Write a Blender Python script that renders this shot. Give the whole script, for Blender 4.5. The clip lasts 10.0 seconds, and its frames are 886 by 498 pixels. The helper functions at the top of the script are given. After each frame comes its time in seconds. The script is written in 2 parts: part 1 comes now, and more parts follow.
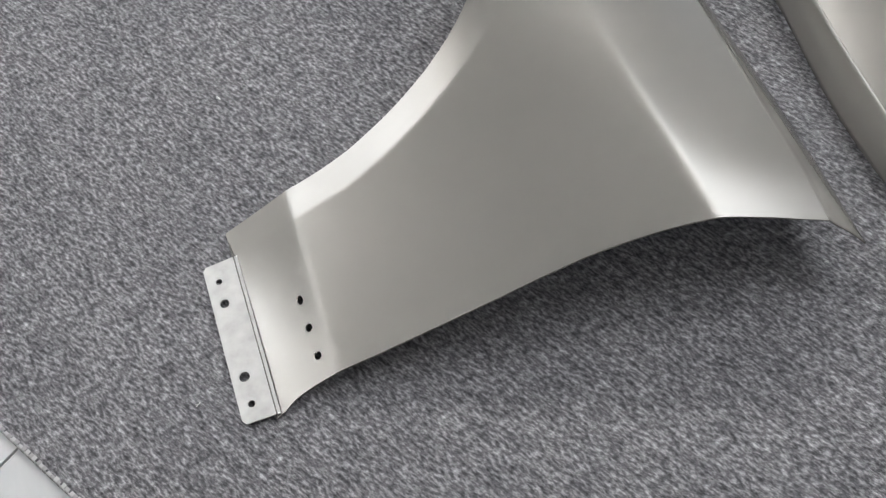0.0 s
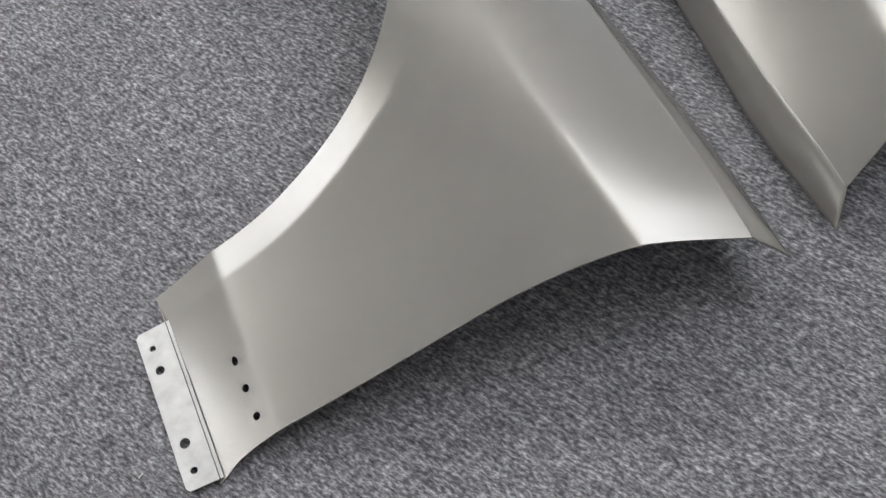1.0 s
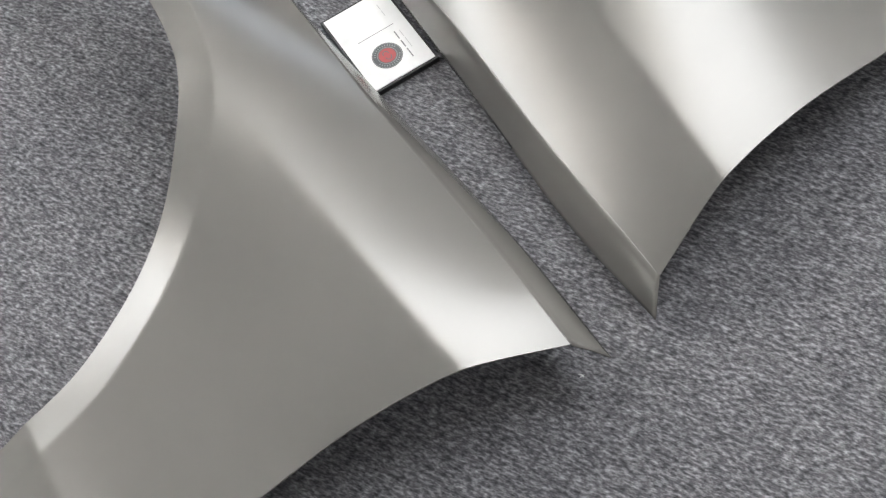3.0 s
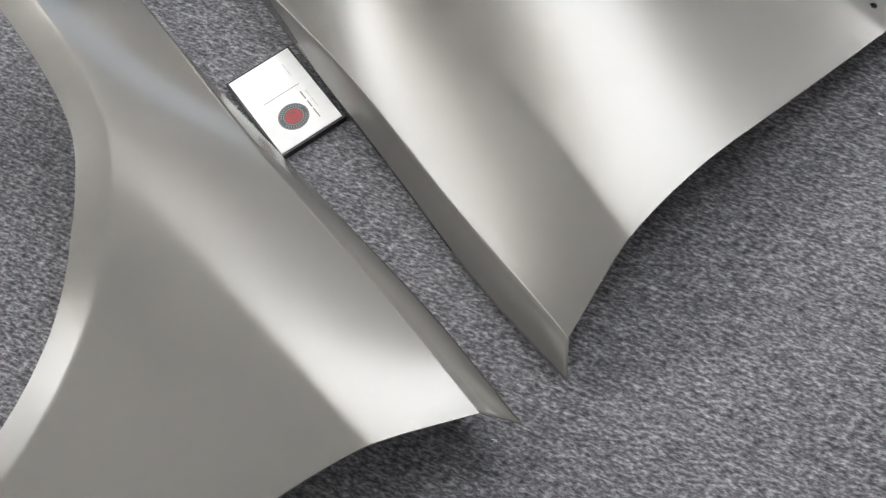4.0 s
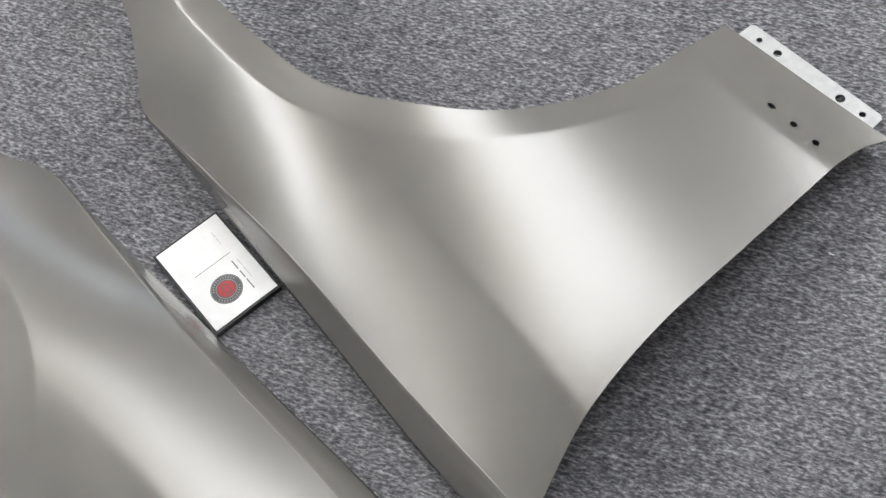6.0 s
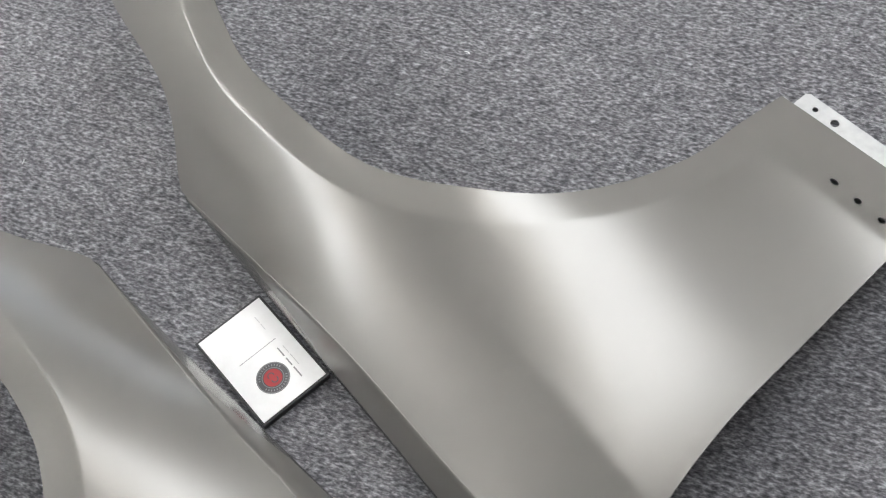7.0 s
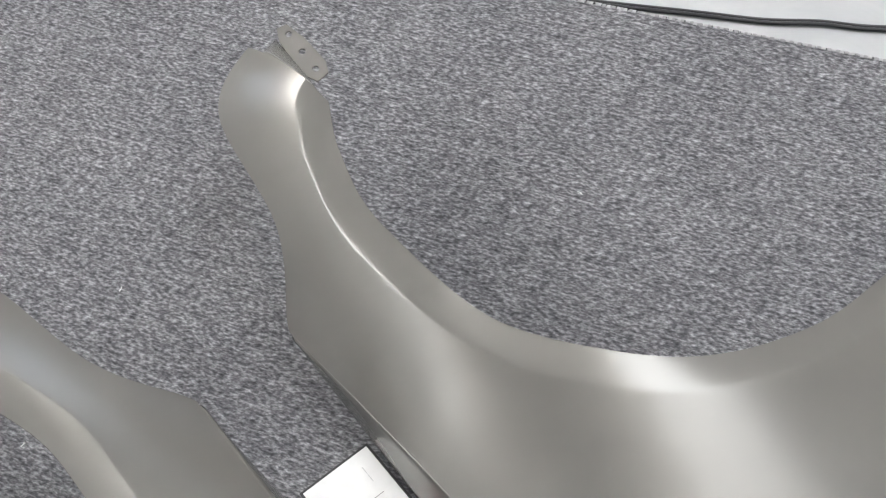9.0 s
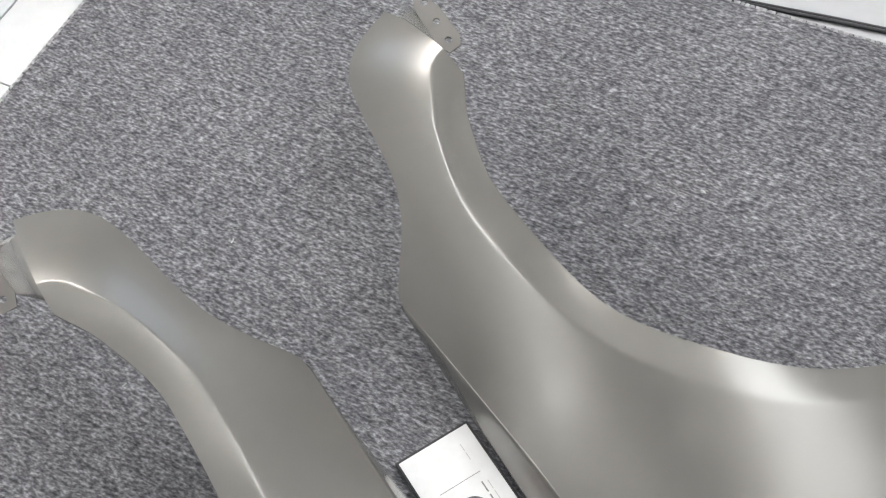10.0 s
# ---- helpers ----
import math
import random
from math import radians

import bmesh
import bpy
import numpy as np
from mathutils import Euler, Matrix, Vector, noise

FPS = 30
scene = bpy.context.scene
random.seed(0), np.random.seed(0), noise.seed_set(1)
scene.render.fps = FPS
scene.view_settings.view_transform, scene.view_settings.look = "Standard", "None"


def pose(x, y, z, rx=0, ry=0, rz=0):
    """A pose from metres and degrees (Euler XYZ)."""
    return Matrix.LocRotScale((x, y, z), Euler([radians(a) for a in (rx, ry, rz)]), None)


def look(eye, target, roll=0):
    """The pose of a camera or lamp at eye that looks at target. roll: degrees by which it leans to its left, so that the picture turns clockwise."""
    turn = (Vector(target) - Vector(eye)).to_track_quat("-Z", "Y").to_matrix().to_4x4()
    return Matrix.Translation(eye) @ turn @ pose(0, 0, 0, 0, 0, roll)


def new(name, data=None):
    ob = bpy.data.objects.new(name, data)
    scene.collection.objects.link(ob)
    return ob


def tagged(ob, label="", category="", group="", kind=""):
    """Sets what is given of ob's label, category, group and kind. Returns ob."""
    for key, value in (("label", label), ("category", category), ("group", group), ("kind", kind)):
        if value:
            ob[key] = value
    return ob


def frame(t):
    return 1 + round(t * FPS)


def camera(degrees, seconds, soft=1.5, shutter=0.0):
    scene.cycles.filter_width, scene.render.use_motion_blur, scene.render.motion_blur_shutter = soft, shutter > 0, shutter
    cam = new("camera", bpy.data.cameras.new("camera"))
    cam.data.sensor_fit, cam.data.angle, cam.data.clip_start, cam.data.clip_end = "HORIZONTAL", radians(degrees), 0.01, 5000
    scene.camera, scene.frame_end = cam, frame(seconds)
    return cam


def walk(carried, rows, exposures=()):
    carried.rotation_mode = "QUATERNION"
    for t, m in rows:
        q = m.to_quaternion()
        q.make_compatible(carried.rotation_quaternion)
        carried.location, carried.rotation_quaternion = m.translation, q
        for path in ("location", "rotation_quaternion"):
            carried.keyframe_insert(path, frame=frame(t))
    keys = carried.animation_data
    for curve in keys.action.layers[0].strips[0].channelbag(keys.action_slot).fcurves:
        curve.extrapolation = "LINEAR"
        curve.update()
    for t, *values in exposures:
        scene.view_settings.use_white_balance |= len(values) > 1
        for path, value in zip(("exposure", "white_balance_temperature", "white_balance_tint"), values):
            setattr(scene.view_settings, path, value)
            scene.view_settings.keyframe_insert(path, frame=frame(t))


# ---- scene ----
cam = camera(39.6, 10.0, soft=1.2)
PATH = [
    (0, (0.125, 0.072, 1.23), (-0.006, 1.047, -0.511), -14.3),
    (0.5, (0.154, 0.085, 1.238), (0.052, 1.063, -0.504), -15.4),
    (1, (0.175, 0.105, 1.241), (0.097, 1.083, -0.502), -16.6),
    (1.5, (0.203, 0.123, 1.246), (0.152, 1.096, -0.501), -17.2),
    (2, (0.236, 0.15, 1.249), (0.224, 1.117, -0.502), -17.2),
    (2.5, (0.267, 0.186, 1.256), (0.303, 1.138, -0.502), -16.6),
    (4, (0.375, 0.255, 1.276), (0.528, 1.179, -0.491), -14.0),
    (4.5, (0.417, 0.274, 1.277), (0.584, 1.205, -0.485), -13.8),
    (5, (0.444, 0.298, 1.282), (0.637, 1.241, -0.471), -13.4),
    (5.2, (0.449, 0.316, 1.282), (0.659, 1.262, -0.468), -13.0),
    (6.3, (0.434, 0.44, 1.297), (0.709, 1.37, -0.452), -12.0),
    (6.5, (0.43, 0.462, 1.294), (0.709, 1.397, -0.451), -12.0),
    (7, (0.422, 0.522, 1.298), (0.705, 1.467, -0.442), -12.1),
    (7.5, (0.411, 0.567, 1.293), (0.702, 1.523, -0.439), -12.0),
    (8, (0.396, 0.607, 1.297), (0.683, 1.581, -0.426), -12.0),
    (8.5, (0.377, 0.634, 1.309), (0.677, 1.65, -0.387), -11.0),
    (9, (0.354, 0.671, 1.316), (0.674, 1.707, -0.364), -9.6),
    (9.5, (0.314, 0.689, 1.305), (0.608, 1.739, -0.372), -8.1),
    (10, (0.295, 0.695, 1.3), (0.511, 1.756, -0.382), -8.5),
]
walk(cam, [(t, look(eye, target, roll)) for t, eye, target, roll in PATH])

# ---- world, lamps, exposure ----
world = bpy.data.worlds.new("world")
scene.world = world
world.use_nodes = True
sky = world.node_tree.nodes.new("ShaderNodeTexSky")
sky.sky_type, sky.sun_disc, sky.sun_elevation, sky.sun_rotation = "NISHITA", False, radians(40), radians(200)
world.node_tree.links.new(sky.outputs[0], world.node_tree.nodes["Background"].inputs[0])
world.node_tree.nodes["Background"].inputs[1].default_value = 0.1


def area_lamp(name, m, sx, sy, watts, color):
    data = bpy.data.lights.new(name, "AREA")
    data.shape, data.size, data.size_y, data.energy, data.color = "RECTANGLE", sx, sy, watts, color
    ob = new(name, data)
    ob.matrix_basis = m
    return ob


# lamps out of view (x, y, sizes, how bright downwards, watts upwards): first two inferred from reflections, last two
# added as fill; more fill at the north wall
UNSEEN_LAMPS = ((2.15, 1.65, 1.3, 1.5, 1.0, 48), (-2.85, 2.27, 1.45, 1.25, 1.2, 44), (2.15, -1.70, 1.3, 1.5, 0.05, 12), (-2.70, -1.70, 1.3, 1.3, 0.05, 12))
DOWN, NORTH_FILL, OPENING_FILL = 14.5, 440, 10
for x, y, sx, sy, dim, up in UNSEEN_LAMPS:
    area_lamp("unseen_lamp_down", pose(x, y, 2.60), sx, sy, DOWN * dim * sx * sy, (0.92, 0.96, 1.0))
    # upward lamp added to brighten the ceiling
    area_lamp("ceiling_fill_up", pose(x, y, 2.68, 180), sx, sy, up, (1, 0.980, 0.972))
# strip aimed at the ceiling, added for ambient light
area_lamp("north_fill_strip", pose(-0.6, 5.30, 2.80, 165, 0, 0), 6.0, 0.4, NORTH_FILL, (1, 0.980, 0.972))
# weak bluish fill lamps in two invented wall openings
for x in (-2.75, 3.75):
    area_lamp("opening_fill", pose(x, 5.60, 1.75, -90, 0, 0), 2.1, 1.7, OPENING_FILL, (0.90, 0.94, 1.0))
scene.view_settings.exposure = 0.74

# ---- materials ----


def material(name, color, rough=0.5, metal=0.0):
    m = bpy.data.materials.new(name)
    m.use_nodes = True
    b = m.node_tree.nodes["Principled BSDF"]
    b.inputs["Base Color"].default_value = (*color, 1)
    b.inputs["Roughness"].default_value = rough
    b.inputs["Metallic"].default_value = metal
    return m, m.node_tree, b


def node(tree, kind, **inputs):
    n = tree.nodes.new(kind)
    for key, value in inputs.items():
        n.inputs[key.replace("_", " ")].default_value = value
    return n


def ramp(tree, source, stops):
    r = tree.nodes.new("ShaderNodeValToRGB")
    while len(r.color_ramp.elements) < len(stops):
        r.color_ramp.elements.new(0.5)
    for e, (at, c) in zip(r.color_ramp.elements, stops):
        e.position, e.color = at, (*c, 1)
    tree.links.new(source, r.inputs[0])
    return r


def bump(tree, b, source, strength, distance):
    n = node(tree, "ShaderNodeBump", Strength=strength, Distance=distance)
    tree.links.new(source, n.inputs["Height"])
    tree.links.new(n.outputs[0], b.inputs["Normal"])


def coords(tree, scale, turn=0.0):
    c = tree.nodes.new("ShaderNodeTexCoord")
    m = tree.nodes.new("ShaderNodeMapping")
    m.inputs["Scale"].default_value = scale
    m.inputs["Rotation"].default_value = (0, 0, radians(turn))
    tree.links.new(c.outputs["Object"], m.inputs[0])
    return m.outputs[0]


def mix(tree, a, c, how="MULTIPLY", f=1.0):
    n = tree.nodes.new("ShaderNodeMix")
    n.data_type, n.blend_type = "RGBA", how
    n.inputs[0].default_value = f
    tree.links.new(a, n.inputs[6])
    tree.links.new(c, n.inputs[7])
    return n.outputs[2]


def carpet_material():
    m, t, b = material("grey_loop_carpet", (0.15, 0.15, 0.16), 0.95)
    fibre = node(t, "ShaderNodeTexNoise", Scale=1.0, Detail=3.0, Roughness=0.65)
    t.links.new(coords(t, (120, 270, 232), 8), fibre.inputs["Vector"])
    tuft = node(t, "ShaderNodeTexNoise", Scale=1.0, Detail=2.0, Roughness=0.5)
    t.links.new(coords(t, (34, 85, 60), 8), tuft.inputs["Vector"])
    patch = node(t, "ShaderNodeTexNoise", Scale=7.0, Detail=3.0)
    t.links.new(coords(t, (1, 1, 1)), patch.inputs["Vector"])
    a = ramp(t, fibre.outputs[0], [(0.31, (0.055, 0.054, 0.058)), (0.47, (0.150, 0.148, 0.157)), (0.57, (0.270, 0.266, 0.279)), (0.71, (0.48, 0.476, 0.492))])
    c = ramp(t, tuft.outputs[0], [(0.30, (0.55, 0.55, 0.56)), (0.70, (1, 1, 1))])
    d = ramp(t, patch.outputs[0], [(0.30, (0.82, 0.82, 0.83)), (0.70, (1, 1, 1))])
    t.links.new(mix(t, mix(t, a.outputs[0], c.outputs[0]), d.outputs[0]), b.inputs["Base Color"])
    bump(t, b, fibre.outputs[0], 0.42, 0.004)
    b.inputs["Specular IOR Level"].default_value = 0.1
    b.inputs["Sheen Weight"].default_value = 0.15
    return m


def steel_material():
    m, t, b = material("satin_primed_metal", (0.206, 0.201, 0.190), 0.25, 0.45)
    n = node(t, "ShaderNodeTexNoise", Scale=3.0, Detail=4.0)
    t.links.new(coords(t, (1, 1, 1)), n.inputs["Vector"])
    r = ramp(t, n.outputs[0], [(0.3, (0.203, 0.194, 0.181)), (0.7, (0.219, 0.210, 0.197))])
    t.links.new(r.outputs[0], b.inputs["Base Color"])
    g = node(t, "ShaderNodeTexNoise", Scale=900.0, Detail=1.0)
    t.links.new(coords(t, (1, 1, 1)), g.inputs["Vector"])
    bump(t, b, g.outputs[0], 0.02, 0.0005)
    return m


def tile_material():
    m, t, b = material("pale_marbled_tile", (0.6, 0.61, 0.62), 0.32)
    n = node(t, "ShaderNodeTexNoise", Scale=3.5, Detail=6.0, Roughness=0.6, Distortion=1.2)
    t.links.new(coords(t, (1, 1, 1)), n.inputs["Vector"])
    r = ramp(t, n.outputs[0], [(0.35, (0.35, 0.36, 0.365)), (0.55, (0.42, 0.425, 0.43)), (0.68, (0.48, 0.485, 0.49))])
    t.links.new(r.outputs[0], b.inputs["Base Color"])
    return m


def bare_material():
    m, t, b = material("bare_aluminium", (0.33, 0.33, 0.32), 0.5, 0.5)
    n = node(t, "ShaderNodeTexNoise", Scale=1.0, Detail=4.0)
    t.links.new(coords(t, (60, 60, 60)), n.inputs["Vector"])
    r = ramp(t, n.outputs[0], [(0.3, (0.33, 0.33, 0.325)), (0.7, (0.44, 0.44, 0.435))])
    t.links.new(r.outputs[0], b.inputs["Base Color"])
    g = ramp(t, n.outputs[0], [(0.3, (0.42, 0.42, 0.42)), (0.7, (0.6, 0.6, 0.6))])
    t.links.new(g.outputs[0], b.inputs["Roughness"])
    return m


def card_material():
    m, t, b = material("white_card", (0.80, 0.80, 0.79), 0.4)
    n = node(t, "ShaderNodeTexNoise", Scale=60.0, Detail=3.0)
    t.links.new(coords(t, (1, 1, 1)), n.inputs["Vector"])
    r = ramp(t, n.outputs[0], [(0.3, (0.77, 0.77, 0.765)), (0.7, (0.83, 0.83, 0.825))])
    t.links.new(r.outputs[0], b.inputs["Base Color"])
    return m


CARPET = carpet_material()
STEEL = steel_material()
BARE = bare_material()
TILE = tile_material()
WHITE = card_material()
GROUT = material("grey_grout", (0.22, 0.22, 0.22), 0.9)[0]
THREAD = material("grey_thread", (0.26, 0.255, 0.26), 0.9)[0]
PALE_THREAD = material("pale_thread", (0.36, 0.355, 0.36), 0.9)[0]
BLACK = material("black_plastic", (0.02, 0.02, 0.022), 0.45)[0]
RUBBER = material("black_rubber", (0.018, 0.018, 0.02), 0.4)[0]
INK = material("grey_ink", (0.22, 0.22, 0.23), 0.5)[0]
PALE_INK = material("pale_grey_ink", (0.50, 0.50, 0.51), 0.5)[0]
RING = material("dark_grey_print", (0.06, 0.062, 0.066), 0.5)[0]
SILVER = material("silver_ink", (0.22, 0.225, 0.23), 0.4, 0.3)[0]
RED = material("red_ink", (0.30, 0.018, 0.022), 0.4)[0]
FLUFF = material("white_fluff", (0.75, 0.75, 0.74), 0.9)[0]
PAINT = material("white_wall_paint", (0.80, 0.80, 0.79), 0.8)[0]
WALL = material("warm_grey_wall_paint", (0.52, 0.515, 0.50), 0.8)[0]
ROD_PAINT = material("grey_rod_paint", (0.3, 0.3, 0.3), 0.5)[0]


# ---- mesh helpers ----
def mesh_object(name, bm, mat, parent=None, label="", smooth=False):
    me = bpy.data.meshes.new(name)
    bmesh.ops.recalc_face_normals(bm, faces=bm.faces)
    bm.to_mesh(me)
    bm.free()
    me.materials.append(mat)
    if smooth:
        me.polygons.foreach_set("use_smooth", [True] * len(me.polygons))
    ob = new(name, me)
    if parent:
        ob.parent = parent
    if label:
        ob["label"] = label
    return ob


def part(name, bm, mat, parent, label="", smooth=False):
    return mesh_object(name, bm, mat, parent, label, smooth)


def box(bm, size, m, bevel=0.0):
    geom = bmesh.ops.create_cube(bm, size=1, matrix=m @ Matrix.Diagonal((*size, 1)))
    if bevel:
        edges = {e for v in geom["verts"] for e in v.link_edges}
        bmesh.ops.bevel(bm, geom=list(edges), offset=bevel, segments=2, profile=0.5, affect="EDGES")


def sheet(bm, rows):
    """A grid of faces over rows of points."""
    vs = [[bm.verts.new(p) for p in row] for row in rows]
    for a, b in zip(vs, vs[1:]):
        for i in range(len(a) - 1):
            bm.faces.new((a[i], a[i + 1], b[i + 1], b[i]))


def spline(points, n):
    """Catmull-Rom curve through points, n places along it evenly spaced by length."""
    c = np.array(points, float)
    p = np.vstack([2 * c[0] - c[1], c, 2 * c[-1] - c[-2]])
    s = np.linspace(0, len(c) - 1 - 1e-9, 400)
    i = s.astype(int)
    f = (s - i)[:, None]
    a, b, d, e = p[i], p[i + 1], p[i + 2], p[i + 3]
    q = 0.5 * (2 * b + (d - a) * f + (2 * a - 5 * b + 4 * d - e) * f**2 + (3 * b - a - 3 * d + e) * f**3)
    return resample(q, n)


def resample(q, n):
    q = np.array(q)
    run = np.concatenate([[0], np.cumsum(np.linalg.norm(np.diff(q, axis=0), axis=1))])
    at = np.linspace(0, run[-1], n)
    return np.stack([np.interp(at, run, q[:, k]) for k in range(q.shape[1])], 1)


# ---- setting ----
ALONG, ACROSS = Vector((0.706, -0.708, 0)), Vector((0.708, 0.706, 0))
CARPET_POSE = Matrix(((0.706, 0.708, 0, 0), (-0.708, 0.706, 0, 0), (0, 0, 1, 0), (0, 0, 0, 1)))
bm = bmesh.new()
box(bm, (4.5, 1.841, 0.008), pose(-1.434 + 2.25, 0.09 + 0.9205, -0.004), 0.003)
carpet = mesh_object("carpet", bm, CARPET)
carpet.matrix_basis = CARPET_POSE
tagged(carpet, "grey flecked loop-pile carpet runner with stitched edges", "carpet")

# overlocked edge: a thread loop round the border every few millimetres
def stitches(name, mat, phase):
    bm = bmesh.new()
    rng = random.Random(3 + phase)
    arc = [(math.cos(a), math.sin(a)) for a in (radians(k) for k in (-60, -20, 20, 60, 90, 115))]
    for side in range(3):
        count = 700 if side < 2 else 290
        for k in range(phase, count, 2):
            s = k * 0.0063 + rng.uniform(-0.0008, 0.0008)
            w, lean, deep = 0.0058 + rng.uniform(-0.0006, 0.0006), rng.uniform(-0.0015, 0.0015), rng.uniform(0.7, 1.3)
            rows = []
            for c, h in arc:
                outwards = 0.0028 * c if c > 0 else 0.009 * c * deep
                z = -0.004 + 0.0055 * h
                row = []
                for e in (-0.5, 0.0, 0.5):
                    t = s + e * w + lean * (1 - c)
                    up = z + (0.0008 if e == 0 else 0)
                    if side == 0:
                        row.append((-1.434 + t, 0.09 - outwards, up))
                    elif side == 1:
                        row.append((-1.434 + t, 1.931 + outwards, up))
                    else:
                        row.append((-1.434 - outwards, 0.09 + t, up))
                rows.append(row)
            sheet(bm, rows)
    ob = part(name, bm, mat, carpet, smooth=True)
    ob["kind"] = "stuff"


stitches("edge_stitching", THREAD, 0)
stitches("edge_stitching", PALE_THREAD, 1)

bm = bmesh.new()
box(bm, (9, 9, 0.1), pose(0.5, 1.2, -0.062))
floor = tagged(mesh_object("floor", bm, TILE), "pale grey marbled tile floor", "floor", kind="structure")


def wall(name, boxes):
    bm = bmesh.new()
    for size, at in boxes:
        box(bm, size, pose(*at))
    tagged(mesh_object(name, bm, WALL), "plain warm grey painted wall", "wall", kind="structure")


# both openings in the north wall are made up to hold fill lamps
wall("wall_north", [((9.2, 0.1, 0.9), (0.5, 5.75, 0.44)), ((9.2, 0.1, 0.60), (0.5, 5.75, 2.90)), ((0.3, 0.1, 1.71), (-3.95, 5.75, 1.745)), ((4.4, 0.1, 1.71), (0.5, 5.75, 1.745)), ((0.3, 0.1, 1.71), (4.95, 5.75, 1.745))])
wall("wall_south", [((9.2, 0.1, 3.21), (0.5, -3.35, 1.595))])
wall("wall_east", [((0.1, 9, 3.21), (5.05, 1.2, 1.595))])
wall("wall_west", [((0.1, 9, 3.21), (-4.05, 1.2, 1.595))])
# shelf invented to screen that strip from below
bm = bmesh.new()
box(bm, (8.9, 0.04, 0.20), pose(0.5, 5.04, 2.80), 0.004)
box(bm, (8.9, 0.66, 0.03), pose(0.5, 5.36, 2.70), 0.004)
tagged(mesh_object("fill_lamp_shelf", bm, PAINT), "made-up white shelf screening the unseen north fill strip", "cove", kind="structure")
bm = bmesh.new()
box(bm, (9.2, 9.2, 0.1), pose(0.5, 1.2, 3.25))
tagged(mesh_object("ceiling", bm, PAINT), "plain white ceiling", "ceiling", kind="structure")
# assumed bodies and rods for the unseen lamps; the south pair is only fill
for x, y, sx, sy, dim, up in UNSEEN_LAMPS:
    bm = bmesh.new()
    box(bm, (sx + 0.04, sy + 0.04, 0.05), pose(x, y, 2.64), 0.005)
    lamp = tagged(mesh_object("assumed_ceiling_light", bm, PAINT), "assumed white hung panel for an unseen lamp", "ceiling light", "ceiling lights")
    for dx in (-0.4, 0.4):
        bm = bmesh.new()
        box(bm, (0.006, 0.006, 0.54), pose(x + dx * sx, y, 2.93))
        part("hanger_rod", bm, ROD_PAINT, lamp)

# ---- fenders ----
# border and feature lines of one fender, as it lies
HOOD = ((0.546, 0.705, 0.020), (0.503, 0.859, 0.012), (0.469, 1.025, 0.020), (0.435, 1.193, 0.017), (0.408, 1.327, 0.021), (0.391, 1.403, 0.032))
ARCH = ((1.082, 1.184, 0.049), (0.904, 1.135, 0.102), (0.729, 1.155, 0.146), (0.594, 1.261, 0.173), (0.524, 1.429, 0.186), (0.517, 1.528, 0.204), (0.530, 1.587, 0.224))
REAR = ((0.565, 0.740, 0.048), (0.662, 0.799, 0.092), (0.768, 0.846, 0.093), (0.879, 0.882, 0.076), (1.087, 0.944, 0.051), (1.152, 0.945, 0.048))
RIDGE = ((0.565, 0.741, 0.048), (0.515, 0.933, 0.059), (0.474, 1.111, 0.076), (0.431, 1.267, 0.073), (0.386, 1.424, 0.068))
NOSE = ((0.386, 1.424, 0.068), (0.387, 1.440, 0.048), (0.420, 1.521, 0.136), (0.415, 1.696, 0.159), (0.482, 1.750, 0.190))
B_FIRST, B_LAST = (1.123, 1.163, 0.006), (1.166, 1.005, 0.005)
A_POSE = Matrix(((0.8625, -0.4933, -0.1128, 0.1103), (0.4937, 0.8693, -0.0271, 0.9112), (0.1114, -0.0323, 0.9933, 0.0022), (0.0000, 0.0000, 0.0000, 1.0000)))
BASE = np.array((0.75, 1.1, 0.0))
# pressed form: a smooth crown, the shoulder line, the fold above the flap and the lip round the arch
CROWN = (0.1619, 0.0987, 0.0082, -0.0597, -0.0455, -0.0757, -0.0865, -0.1321, -0.0683, -0.1706, -0.1261, -0.0083, 0.1237, 0.0726, 0.0242)
SHOULDER_AT, SHOULDER_WAY, SHOULDER_FOLD, SHOULDER_TWIST = np.array((0.662, 0.798)), np.array((-0.18996, 0.98179)), -0.3424, -0.0952
FLAP_AT, FLAP_WAY, FLAP_FOLD = np.array((1.066, 0.943)), np.array((-0.30993, 0.95076)), -0.26
LIP_WIDTH = 0.038
LIP_FOLD = (-0.0871, -0.2200, -0.0371, -0.4795, -0.5696)


def smooth_step(a, b, x):
    f = np.clip((x - a) / (b - a), 0, 1)
    return f * f * (3 - 2 * f)


def ease_in(d, w):
    """A ramp that starts at d = 0, rounded over w."""
    return 0.5 * (d + np.sqrt(d * d + w * w))


def soften(line, reach):
    """Rounds a line of numbers over reach places to each side, its ends kept."""
    out = line.copy()
    for k in range(1, len(line) - 1):
        w = min(reach, k, len(line) - 1 - k)
        out[k] = line[k - w:k + w + 1].mean(0)
    return out


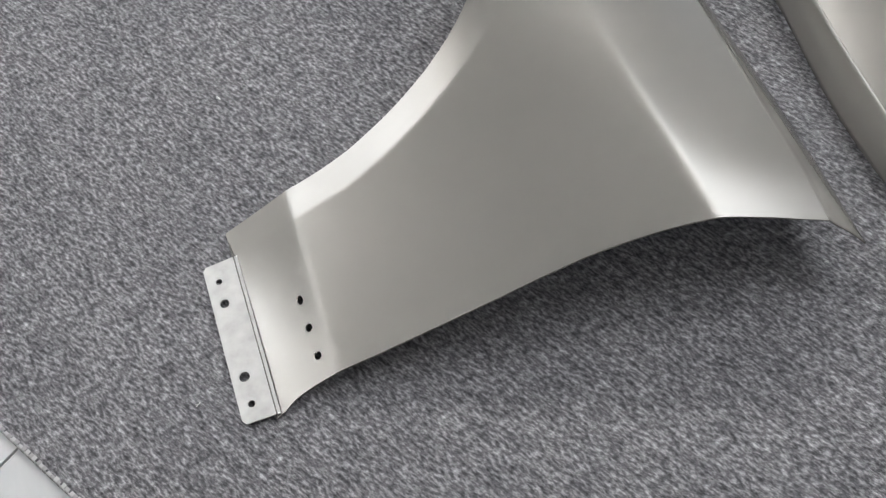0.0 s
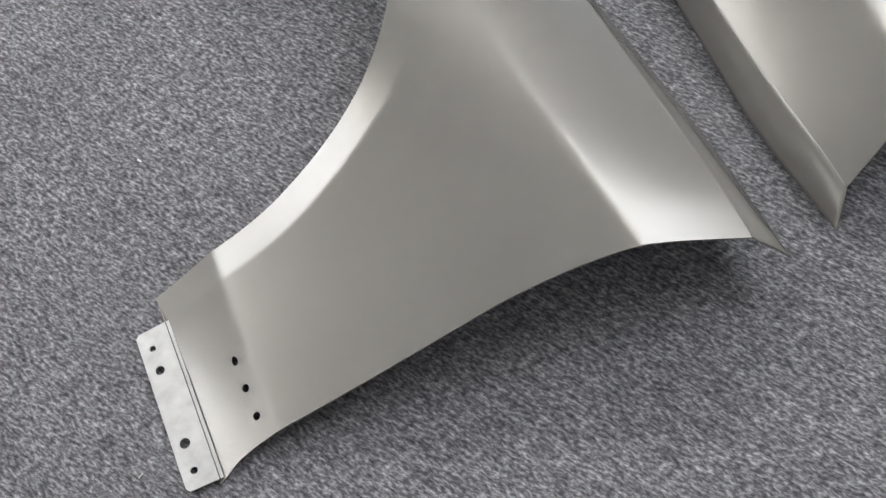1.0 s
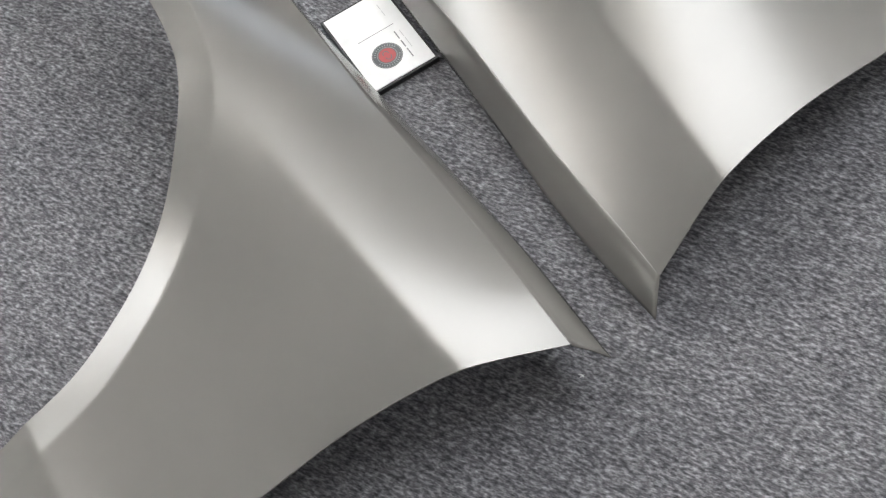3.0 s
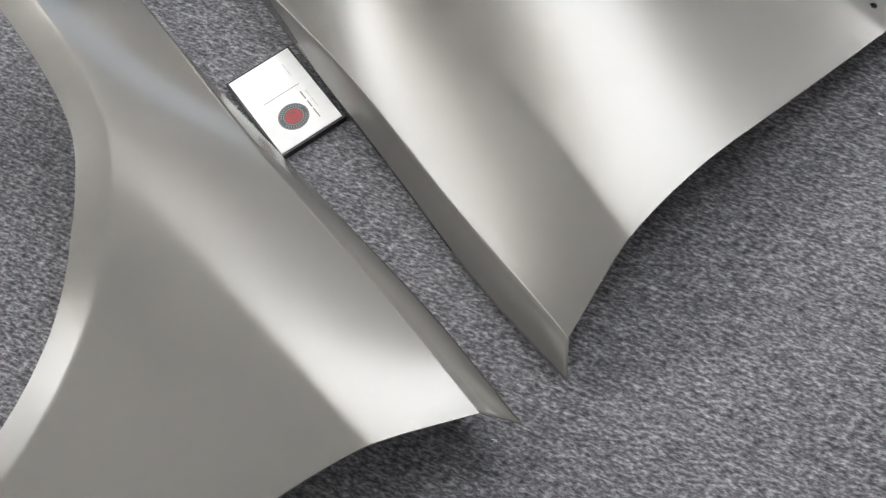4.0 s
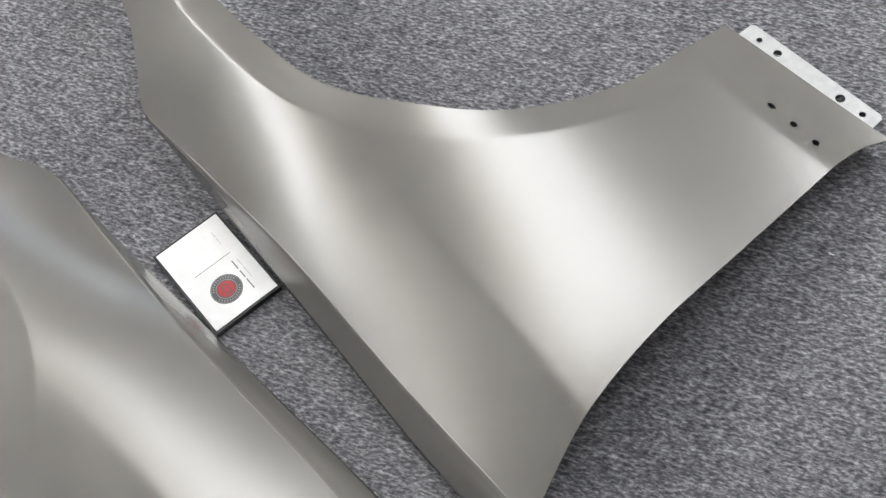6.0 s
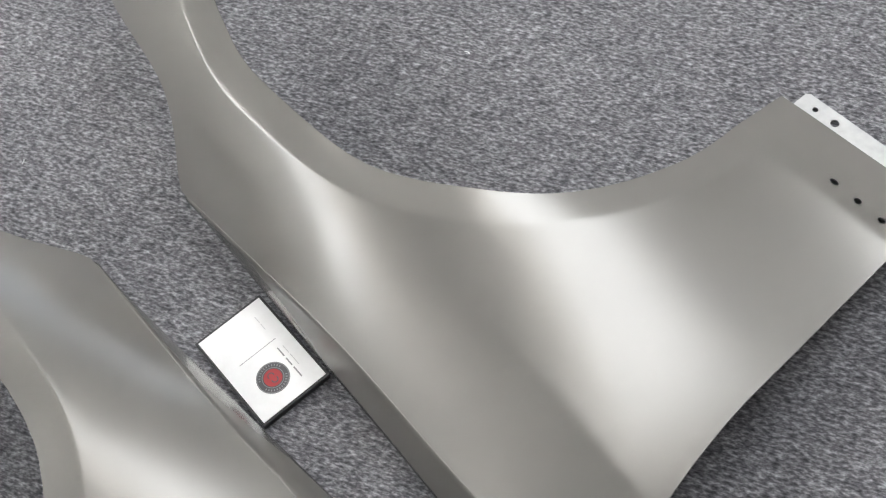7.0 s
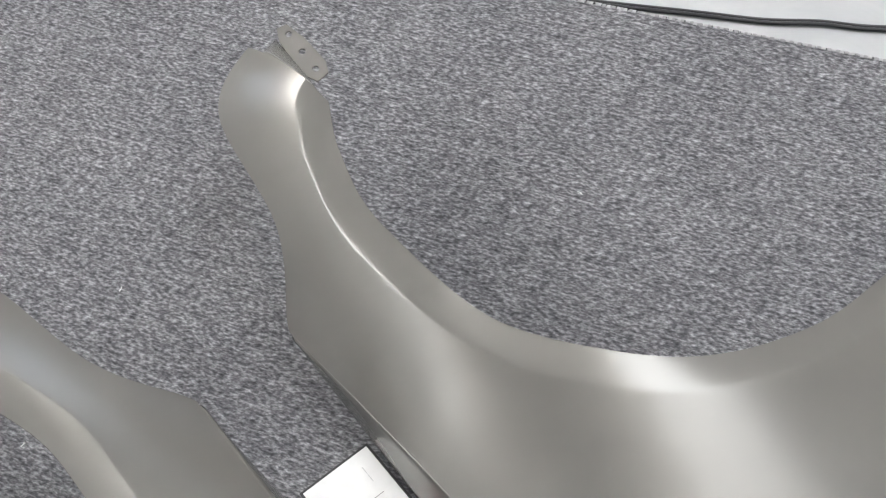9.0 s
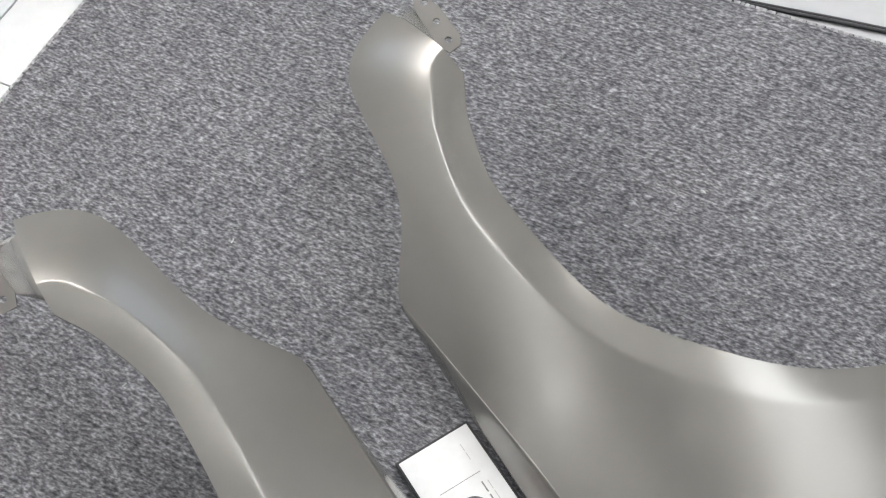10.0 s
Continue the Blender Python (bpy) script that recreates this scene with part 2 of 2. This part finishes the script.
def form_height(q, arch):
    """Height of the pressed skin over the places q."""
    X, Y = (q[:, 0] - 0.75) / 0.4, (q[:, 1] - 1.2) / 0.4
    powers = [(a, b) for a in range(5) for b in range(5 - a)]
    z = sum(c * X**a * Y**b for c, (a, b) in zip(CROWN, powers))
    p = q[:, :2]
    side = (p - SHOULDER_AT) @ np.array((-SHOULDER_WAY[1], SHOULDER_WAY[0]))
    along = (p - SHOULDER_AT) @ SHOULDER_WAY
    z = z + ease_in(side, 0.005) * (1 - smooth_step(0.05, 0.45, along)) * (SHOULDER_FOLD + SHOULDER_TWIST * along / 0.3)
    down = (p - FLAP_AT) @ np.array((FLAP_WAY[1], -FLAP_WAY[0]))
    z = z + FLAP_FOLD * ease_in(down, 0.005)
    far = ((p[:, None] - arch[None, :, :2]) ** 2).sum(-1)
    j = far.argmin(1)
    d, u = np.sqrt(far[np.arange(len(p)), j]), j / (len(arch) - 1)
    fold = sum(c * smooth_step(0, 1, 1 - np.abs(u - at) / 0.2) for c, at in zip(LIP_FOLD, (0.12, 0.32, 0.5, 0.68, 0.9)))
    return z + fold * ease_in(LIP_WIDTH - d, 0.0012)


def fender_surface(nu=280, nv=110):
    """Rows of places over the skin, from the wheel arch to the door edge, hood crease and nose; the ridge; the hood edge."""
    arch, rear, ridge, hood, nose = (spline(c, 240) for c in (ARCH, REAR[::-1], RIDGE, HOOD, NOSE))
    n1, n2 = int(nu * 0.42), int(nu * 0.38)
    outer = np.vstack([resample(rear, n1), resample(ridge, n2 + 1)[1:], resample(nose, nu - n1 - n2 + 1)[1:]])
    inner = resample(arch, nu)
    fine = spline(ARCH, 1400)
    # the row at lip's width from the arch, so that the lip's crease follows an edge of the grid
    trial = np.linspace(0, 0.9, 181)
    lip_at = np.zeros(nu)
    for v in trial:
        p = inner * (1 - v) + outer * v
        far = np.sqrt(((p[:, None, :2] - fine[None, ::3, :2]) ** 2).sum(-1)).min(1)
        lip_at = np.where(far < LIP_WIDTH, v, lip_at)
    lip_at = soften(lip_at[:, None], 4)[:, 0] + 0.0025
    rows = []
    for w in np.concatenate([np.linspace(0, 1, 15)[:-1], np.linspace(1, 2, nv - 14)]):
        v = (np.where(w <= 1, w * lip_at, lip_at + (w - 1) * (1 - lip_at)))[:, None]
        p = inner * (1 - v) + outer * v
        p[:, 2] = form_height(p, fine)
        rows.append(p)
    rows = np.array(rows)
    return rows, rows[:, n1 - 1:n1 + n2], hood


def thicken(ob, thickness, offset=0):
    s = ob.modifiers.new("thickness", "SOLIDIFY")
    s.thickness, s.offset = thickness, offset


def pierce(ob, holes):
    """Bakes the modifiers of ob and cuts holes: (place, radius, stretch along, direction)."""
    bm = bmesh.new()
    for at, radius, stretch, way in holes:
        turn = math.atan2(way[1], way[0])
        m = Matrix.Translation(at) @ Matrix.Rotation(turn, 4, "Z") @ Matrix.Diagonal((stretch, 1, 1, 1))
        bmesh.ops.create_cone(bm, cap_ends=True, segments=20, radius1=radius, radius2=radius, depth=0.08, matrix=m)
    me = bpy.data.meshes.new("drill")
    bm.to_mesh(me)
    bm.free()
    drill = bpy.data.objects.new("drill", me)
    scene.collection.objects.link(drill)
    drill.parent = ob.parent
    b = ob.modifiers.new("holes", "BOOLEAN")
    b.operation, b.solver, b.object = "DIFFERENCE", "EXACT", drill
    bpy.context.view_layer.update()
    done = bpy.data.meshes.new_from_object(ob.evaluated_get(bpy.context.evaluated_depsgraph_get()))
    ob.modifiers.clear()
    done.name = ob.data.name
    ob.data = done
    bpy.data.objects.remove(drill)
    bpy.data.meshes.remove(me)


def strip_sheet(bm, edge_a, edge_b, n=6):
    sheet(bm, [edge_a * (1 - v) + edge_b * v for v in np.linspace(0, 1, n)])


def fender(side, m, label, plate_ends, hole_ends):
    """side: 1 or -1, the mirror image."""
    flip = np.array((side, 1, 1))
    place = lambda p: (np.array(p) - BASE) * flip
    root = new("car_fender")
    root.matrix_basis = m
    tagged(root, label, "car fender", "car fenders")
    rows, edge, hood = fender_surface()
    # skin, with the strip that turns down to the hood gap
    bm = bmesh.new()
    sheet(bm, place(rows))
    a, b = edge[-1], resample(hood, edge.shape[1])
    lead = a - edge[-3]
    lead = a + 0.0045 * lead / np.linalg.norm(lead, axis=1, keepdims=True)
    drop = b - a
    start = a + drop * (0.008 / np.linalg.norm(drop, axis=1, keepdims=True)) + (lead - a) * 0.9
    profile = [a * (1 - f) ** 2 + lead * 2 * f * (1 - f) + start * f * f for f in np.linspace(0, 1, 7)]
    for v in np.linspace(0.1, 1, 9):
        q = start * (1 - v) + b * v
        q[:, 2] += 0.003 * np.sin(np.pi * v)
        profile.append(q)
    skin = part("panel", bm, STEEL, root, smooth=True)
    thicken(skin, 0.0015)
    bm = bmesh.new()
    sheet(bm, place(profile))
    thicken(part("hood_edge", bm, STEEL, root, "narrow strip turned down to the hood gap", smooth=True), 0.0015)
    first, last = place(hole_ends[0]), place(hole_ends[1])
    way = last - first
    slots = [(first, 0.0038, 1.5, way), (first + way / 2, 0.0042, 1.1, way), (last, 0.0042, 1.1, way)]
    pierce(skin, slots)
    skin.data.set_sharp_from_angle(angle=radians(14))
    # turned-in hem along the wheel arch and the door edge
    for name, line, behind in (("arch_hem", rows[0][6:], rows[6][6:]), ("door_edge_hem", rows[-1][8:112], rows[-7][8:112])):
        bm = bmesh.new()
        lean = behind - line
        low = line + lean * (0.005 / np.linalg.norm(lean, axis=1, keepdims=True)) - (0, 0, 0.007)
        strip_sheet(bm, place(line - (0, 0, 0.0008)), place(low), 4)
        thicken(part(name, bm, STEEL, root, smooth=True), 0.0012)
    # mounting plate along the lower edge, with its riser to the skin
    one, four = place(plate_ends[0]), place(plate_ends[1])
    run = four - one
    long = np.linalg.norm(run)
    run = run / long
    out = np.array((run[1], -run[0], 0.0))
    out = out if (one - first) @ out > 0 else -out
    z = np.array((0, 0, 1.0))
    # level on the carpet whatever the lean of the fender
    down = m.to_3x3().transposed() @ Vector((0, 0, 1))
    up_z = lambda p: (m @ Vector(p)).z
    corner = lambda s, d, h: (lambda q: q + np.array(down) * (h - up_z(q)))(one + run * s + out * d)
    outline = [corner(-0.026, -0.028, 0.006), corner(-0.024, 0.011, 0.005), corner(-0.019, 0.015, 0.005), corner(long + 0.016, 0.015, 0.005), corner(long + 0.021, 0.011, 0.005), corner(long + 0.022, -0.028, 0.006)]
    bm = bmesh.new()
    bm.faces.new([bm.verts.new(p) for p in outline])
    plate = part("mounting_plate", bm, BARE, root, "bare aluminium plate with bolt holes")
    thicken(plate, 0.002)
    spots = ((0, 0.0038), (0.030, 0.0055), (long - 0.034, 0.0062), (long, 0.0042))
    pierce(plate, [(corner(s, 0.0, 0.005), r, 1.0, run) for s, r in spots])
    bm = bmesh.new()
    low_edge = rows[:, 0]
    foot = resample([corner(-0.026, -0.024, 0.008), corner(long + 0.022, -0.024, 0.008)], len(low_edge))
    foot = foot if np.linalg.norm(place(low_edge[0]) - foot[0]) < np.linalg.norm(place(low_edge[0]) - foot[-1]) else foot[::-1]
    strip_sheet(bm, place(low_edge) - (0, 0, 0.001), foot, 5)
    thicken(part("riser", bm, STEEL, root, smooth=True), 0.0012)
    # three-hole bracket on the nose
    bracket = lambda s, d, h: place((0.546, 1.763, 0.0)) + np.array((0.165 * side, -0.986, 0)) * s + np.array((0.986 * side, 0.165, 0)) * d + z * h
    bm = bmesh.new()
    shape = [(-0.050, -0.006), (-0.048, 0.008), (-0.020, 0.015), (-0.017, 0.016), (0.030, 0.019), (0.046, 0.012), (0.050, -0.006), (0.030, -0.016), (-0.017, -0.015), (-0.030, -0.014)]
    bm.faces.new([bm.verts.new(bracket(a, b, 0.130 - 0.15 * a)) for a, b in shape])
    tab = part("nose_bracket", bm, STEEL, root, "three-hole fixing bracket")
    thicken(tab, 0.0018)
    pierce(tab, [(bracket(s, 0.002, 0.13), 0.0045, 1.0, run) for s in (-0.033, 0.0, 0.032)])
    bm = bmesh.new()
    end = resample(rows[:, -1], 20)[2:16]
    end = place(end) - (0, 0, 0.002)
    inner = np.array([bracket(s, -0.015, 0.131) for s in np.linspace(0.042, -0.040, len(end))])
    strip_sheet(bm, end, inner, 5)
    thicken(part("bracket_web", bm, STEEL, root, smooth=True), 0.0012)
    return root


fender(1, pose(*BASE), "satin grey unpainted car fender lying beside the white card", (B_FIRST, B_LAST), ((1.0545, 1.0440, 0.06), (1.0709, 0.9773, 0.06)))
fender(-1, A_POSE, "satin grey unpainted car fender lying near the carpet edge", ((1.120, 1.130, 0.046), (1.165, 0.976, 0.046)), ((1.0565, 1.0390, 0.06), (1.0760, 0.9715, 0.06)))

# ---- card between the fenders ----
c1, c2, c3, c4 = (Vector((*p, 0)) for p in ((0.3212, 1.2538), (0.4100, 1.2786), (0.4402, 1.1457), (0.3516, 1.1220)))
mid = (c1 + c2 + c3 + c4) / 4
long_way = ((c1 - c4) + (c2 - c3)).normalized()
turn = math.degrees(math.atan2(long_way.y, long_way.x)) - 90
card = new("sign_card")
card.matrix_basis = pose(mid.x, mid.y, 0, 0, 0, turn)
tagged(card, "small white printed card with round red badge, black edges", "card")
bm = bmesh.new()
box(bm, (0.0962, 0.1407, 0.009), pose(0, 0, 0.0045), 0.0008)
part("backing", bm, BLACK, card, "black foam backing")
bm = bmesh.new()
box(bm, (0.0896, 0.1341, 0.001), pose(0, 0, 0.0094), 0.0003)
part("face", bm, WHITE, card, "white printed face")


def disc(bm, x, y, z, r_out, r_in=0.0, n=48, squeeze=1.0):
    ring = [(math.cos(2 * math.pi * k / n), math.sin(2 * math.pi * k / n)) for k in range(n)]
    outer = [bm.verts.new((x + r_out * c * squeeze, y + r_out * s, z)) for c, s in ring]
    if r_in == 0:
        bm.faces.new(outer)
        return
    inner = [bm.verts.new((x + r_in * c * squeeze, y + r_in * s, z)) for c, s in ring]
    for k in range(n):
        bm.faces.new((outer[k], outer[(k + 1) % n], inner[(k + 1) % n], inner[k]))


TOP = 0.0102
BX, BY = -0.004, -0.0292
bm = bmesh.new()
disc(bm, BX, BY, TOP, 0.0200)
badge = part("badge", bm, RING, card, "round dark badge with red centre")
bm = bmesh.new()
disc(bm, BX, BY, TOP + 0.0002, 0.0193, 0.0186)
disc(bm, BX, BY, TOP + 0.0002, 0.0132, 0.0124)
part("badge_rim", bm, SILVER, badge)
bm = bmesh.new()
disc(bm, BX, BY, TOP + 0.0003, 0.0112)
part("badge_centre", bm, RED, badge)
# two hooked strokes in the middle of the badge
for flip in (1, -1):
    bm = bmesh.new()
    rows = []
    for k in range(15):
        a = radians(-20 + k * 16)
        rows.append([(BX + flip * (-0.0005 + r * math.cos(a)), BY + flip * (0.0032 + r * math.sin(a)), TOP + 0.0005) for r in (0.0030, 0.0044)])
    sheet(bm, rows)
    part("badge_stroke", bm, RING, badge)
# ring of tiny marks on the badge
bm = bmesh.new()
for k in range(30):
    a = 2 * math.pi * k / 30
    if abs(math.sin(a)) > 0.25:
        box(bm, (0.0012, 0.0022, 0.0002), pose(BX + 0.0160 * math.cos(a), BY + 0.0160 * math.sin(a), TOP + 0.0003, 0, 0, math.degrees(a) + 90))
part("badge_marks", bm, SILVER, badge)
bm = bmesh.new()
box(bm, (0.0525, 0.0007, 0.0002), pose(0.0015, 0.0095, TOP))
part("rule_line", bm, INK, card)
# rows of unreadable print, as bars
for x, ink, thick, words in ((0.0222, INK, 0.0017, ((-0.0020, 0.014), (-0.0195, 0.012), (-0.0345, 0.016))), (0.0288, PALE_INK, 0.0008, ((-0.0040, 0.012), (-0.0180, 0.018))), (0.0258, PALE_INK, 0.0008, ((0.0490, 0.010), (0.0370, 0.010)))):
    for y, long in words:
        bm = bmesh.new()
        box(bm, (thick, long, 0.0002), pose(x, y - long / 2, TOP))
        part("print_bar", bm, ink, card)

# ---- cable on the floor ----
CABLE = [(0.93, 1.80, -0.0045), (1.028, 1.721, -0.004), (1.090, 1.672, -0.004), (1.163, 1.613, -0.004), (1.230, 1.570, -0.004), (1.300, 1.517, -0.004), (1.50, 1.40, -0.004), (1.9, 1.25, -0.004)]
path = spline(CABLE, 120)
for k in range(2):
    bm = bmesh.new()
    rows = []
    for a, b in zip(path, np.vstack([path[1:], 2 * path[-1] - path[-2]])):
        w = b - a
        w = w / np.linalg.norm(w)
        n = np.array((-w[1], w[0], 0))
        q = a + n * (0.0026 if k else -0.0026)
        rows.append([q + 0.0029 * (n * math.cos(t) + np.array((0, 0, 1)) * math.sin(t)) for t in np.linspace(0, 2 * math.pi, 11)])
    sheet(bm, rows)
    if k == 0:
        cable = tagged(new("power_cable"), "black twin power cable lying across the tiles", "cable")
    part("cable_core", bm, RUBBER, cable, smooth=True)

# ---- flecks of fluff on the carpet ----
for k, (x, y) in enumerate(((-0.232, 1.019), (-0.253, 0.606), (0.450, 0.681), (0.214, 1.625), (0.043, 1.472), (0.798, 1.474), (1.026, 0.865))):
    rng = random.Random(k)
    bm = bmesh.new()
    a = rng.uniform(0, 3)
    for e in range(3):
        d = a + rng.uniform(-0.6, 0.6)
        line = np.array([(math.cos(d) * t + 0.0006 * math.sin(t * 900 + e), math.sin(d) * t + 0.0006 * e, 0.0012 + 0.0008 * math.sin(t * 600)) for t in np.linspace(-0.0032, 0.0032, 6)])
        sheet(bm, [line + (0.0003, 0.0003, 0), line + (0, 0, 0.0006), line - (0.0003, 0.0003, 0)])
    fleck = mesh_object("fluff_fleck", bm, FLUFF)
    fleck.matrix_basis = pose(x, y, 0)
    tagged(fleck, "tiny white fleck of fluff on the carpet", "fluff", "flecks of fluff")

# ---- floor tiles ----
SIDE = 0.8
bm = bmesh.new()
box(bm, (SIDE - 0.003, SIDE - 0.003, 0.008), Matrix(), 0.001)
tile_mesh = None
for i in range(-5, 6):
    for k in range(-5, 6):
        d, n = -0.74 + (i + 0.5) * SIDE, -0.2 + (k + 0.5) * SIDE
        at = CARPET_POSE @ Vector((d, n, -0.012))
        if not (-3.3 < at.x < 4.3 and -2.6 < at.y < 5.0):
            continue
        if tile_mesh is None:
            ob = mesh_object("tile", bm, TILE, floor)
            tile_mesh = ob.data
        else:
            ob = new("tile", tile_mesh)
            ob.parent = floor
        ob.matrix_basis = Matrix.Translation(at) @ CARPET_POSE
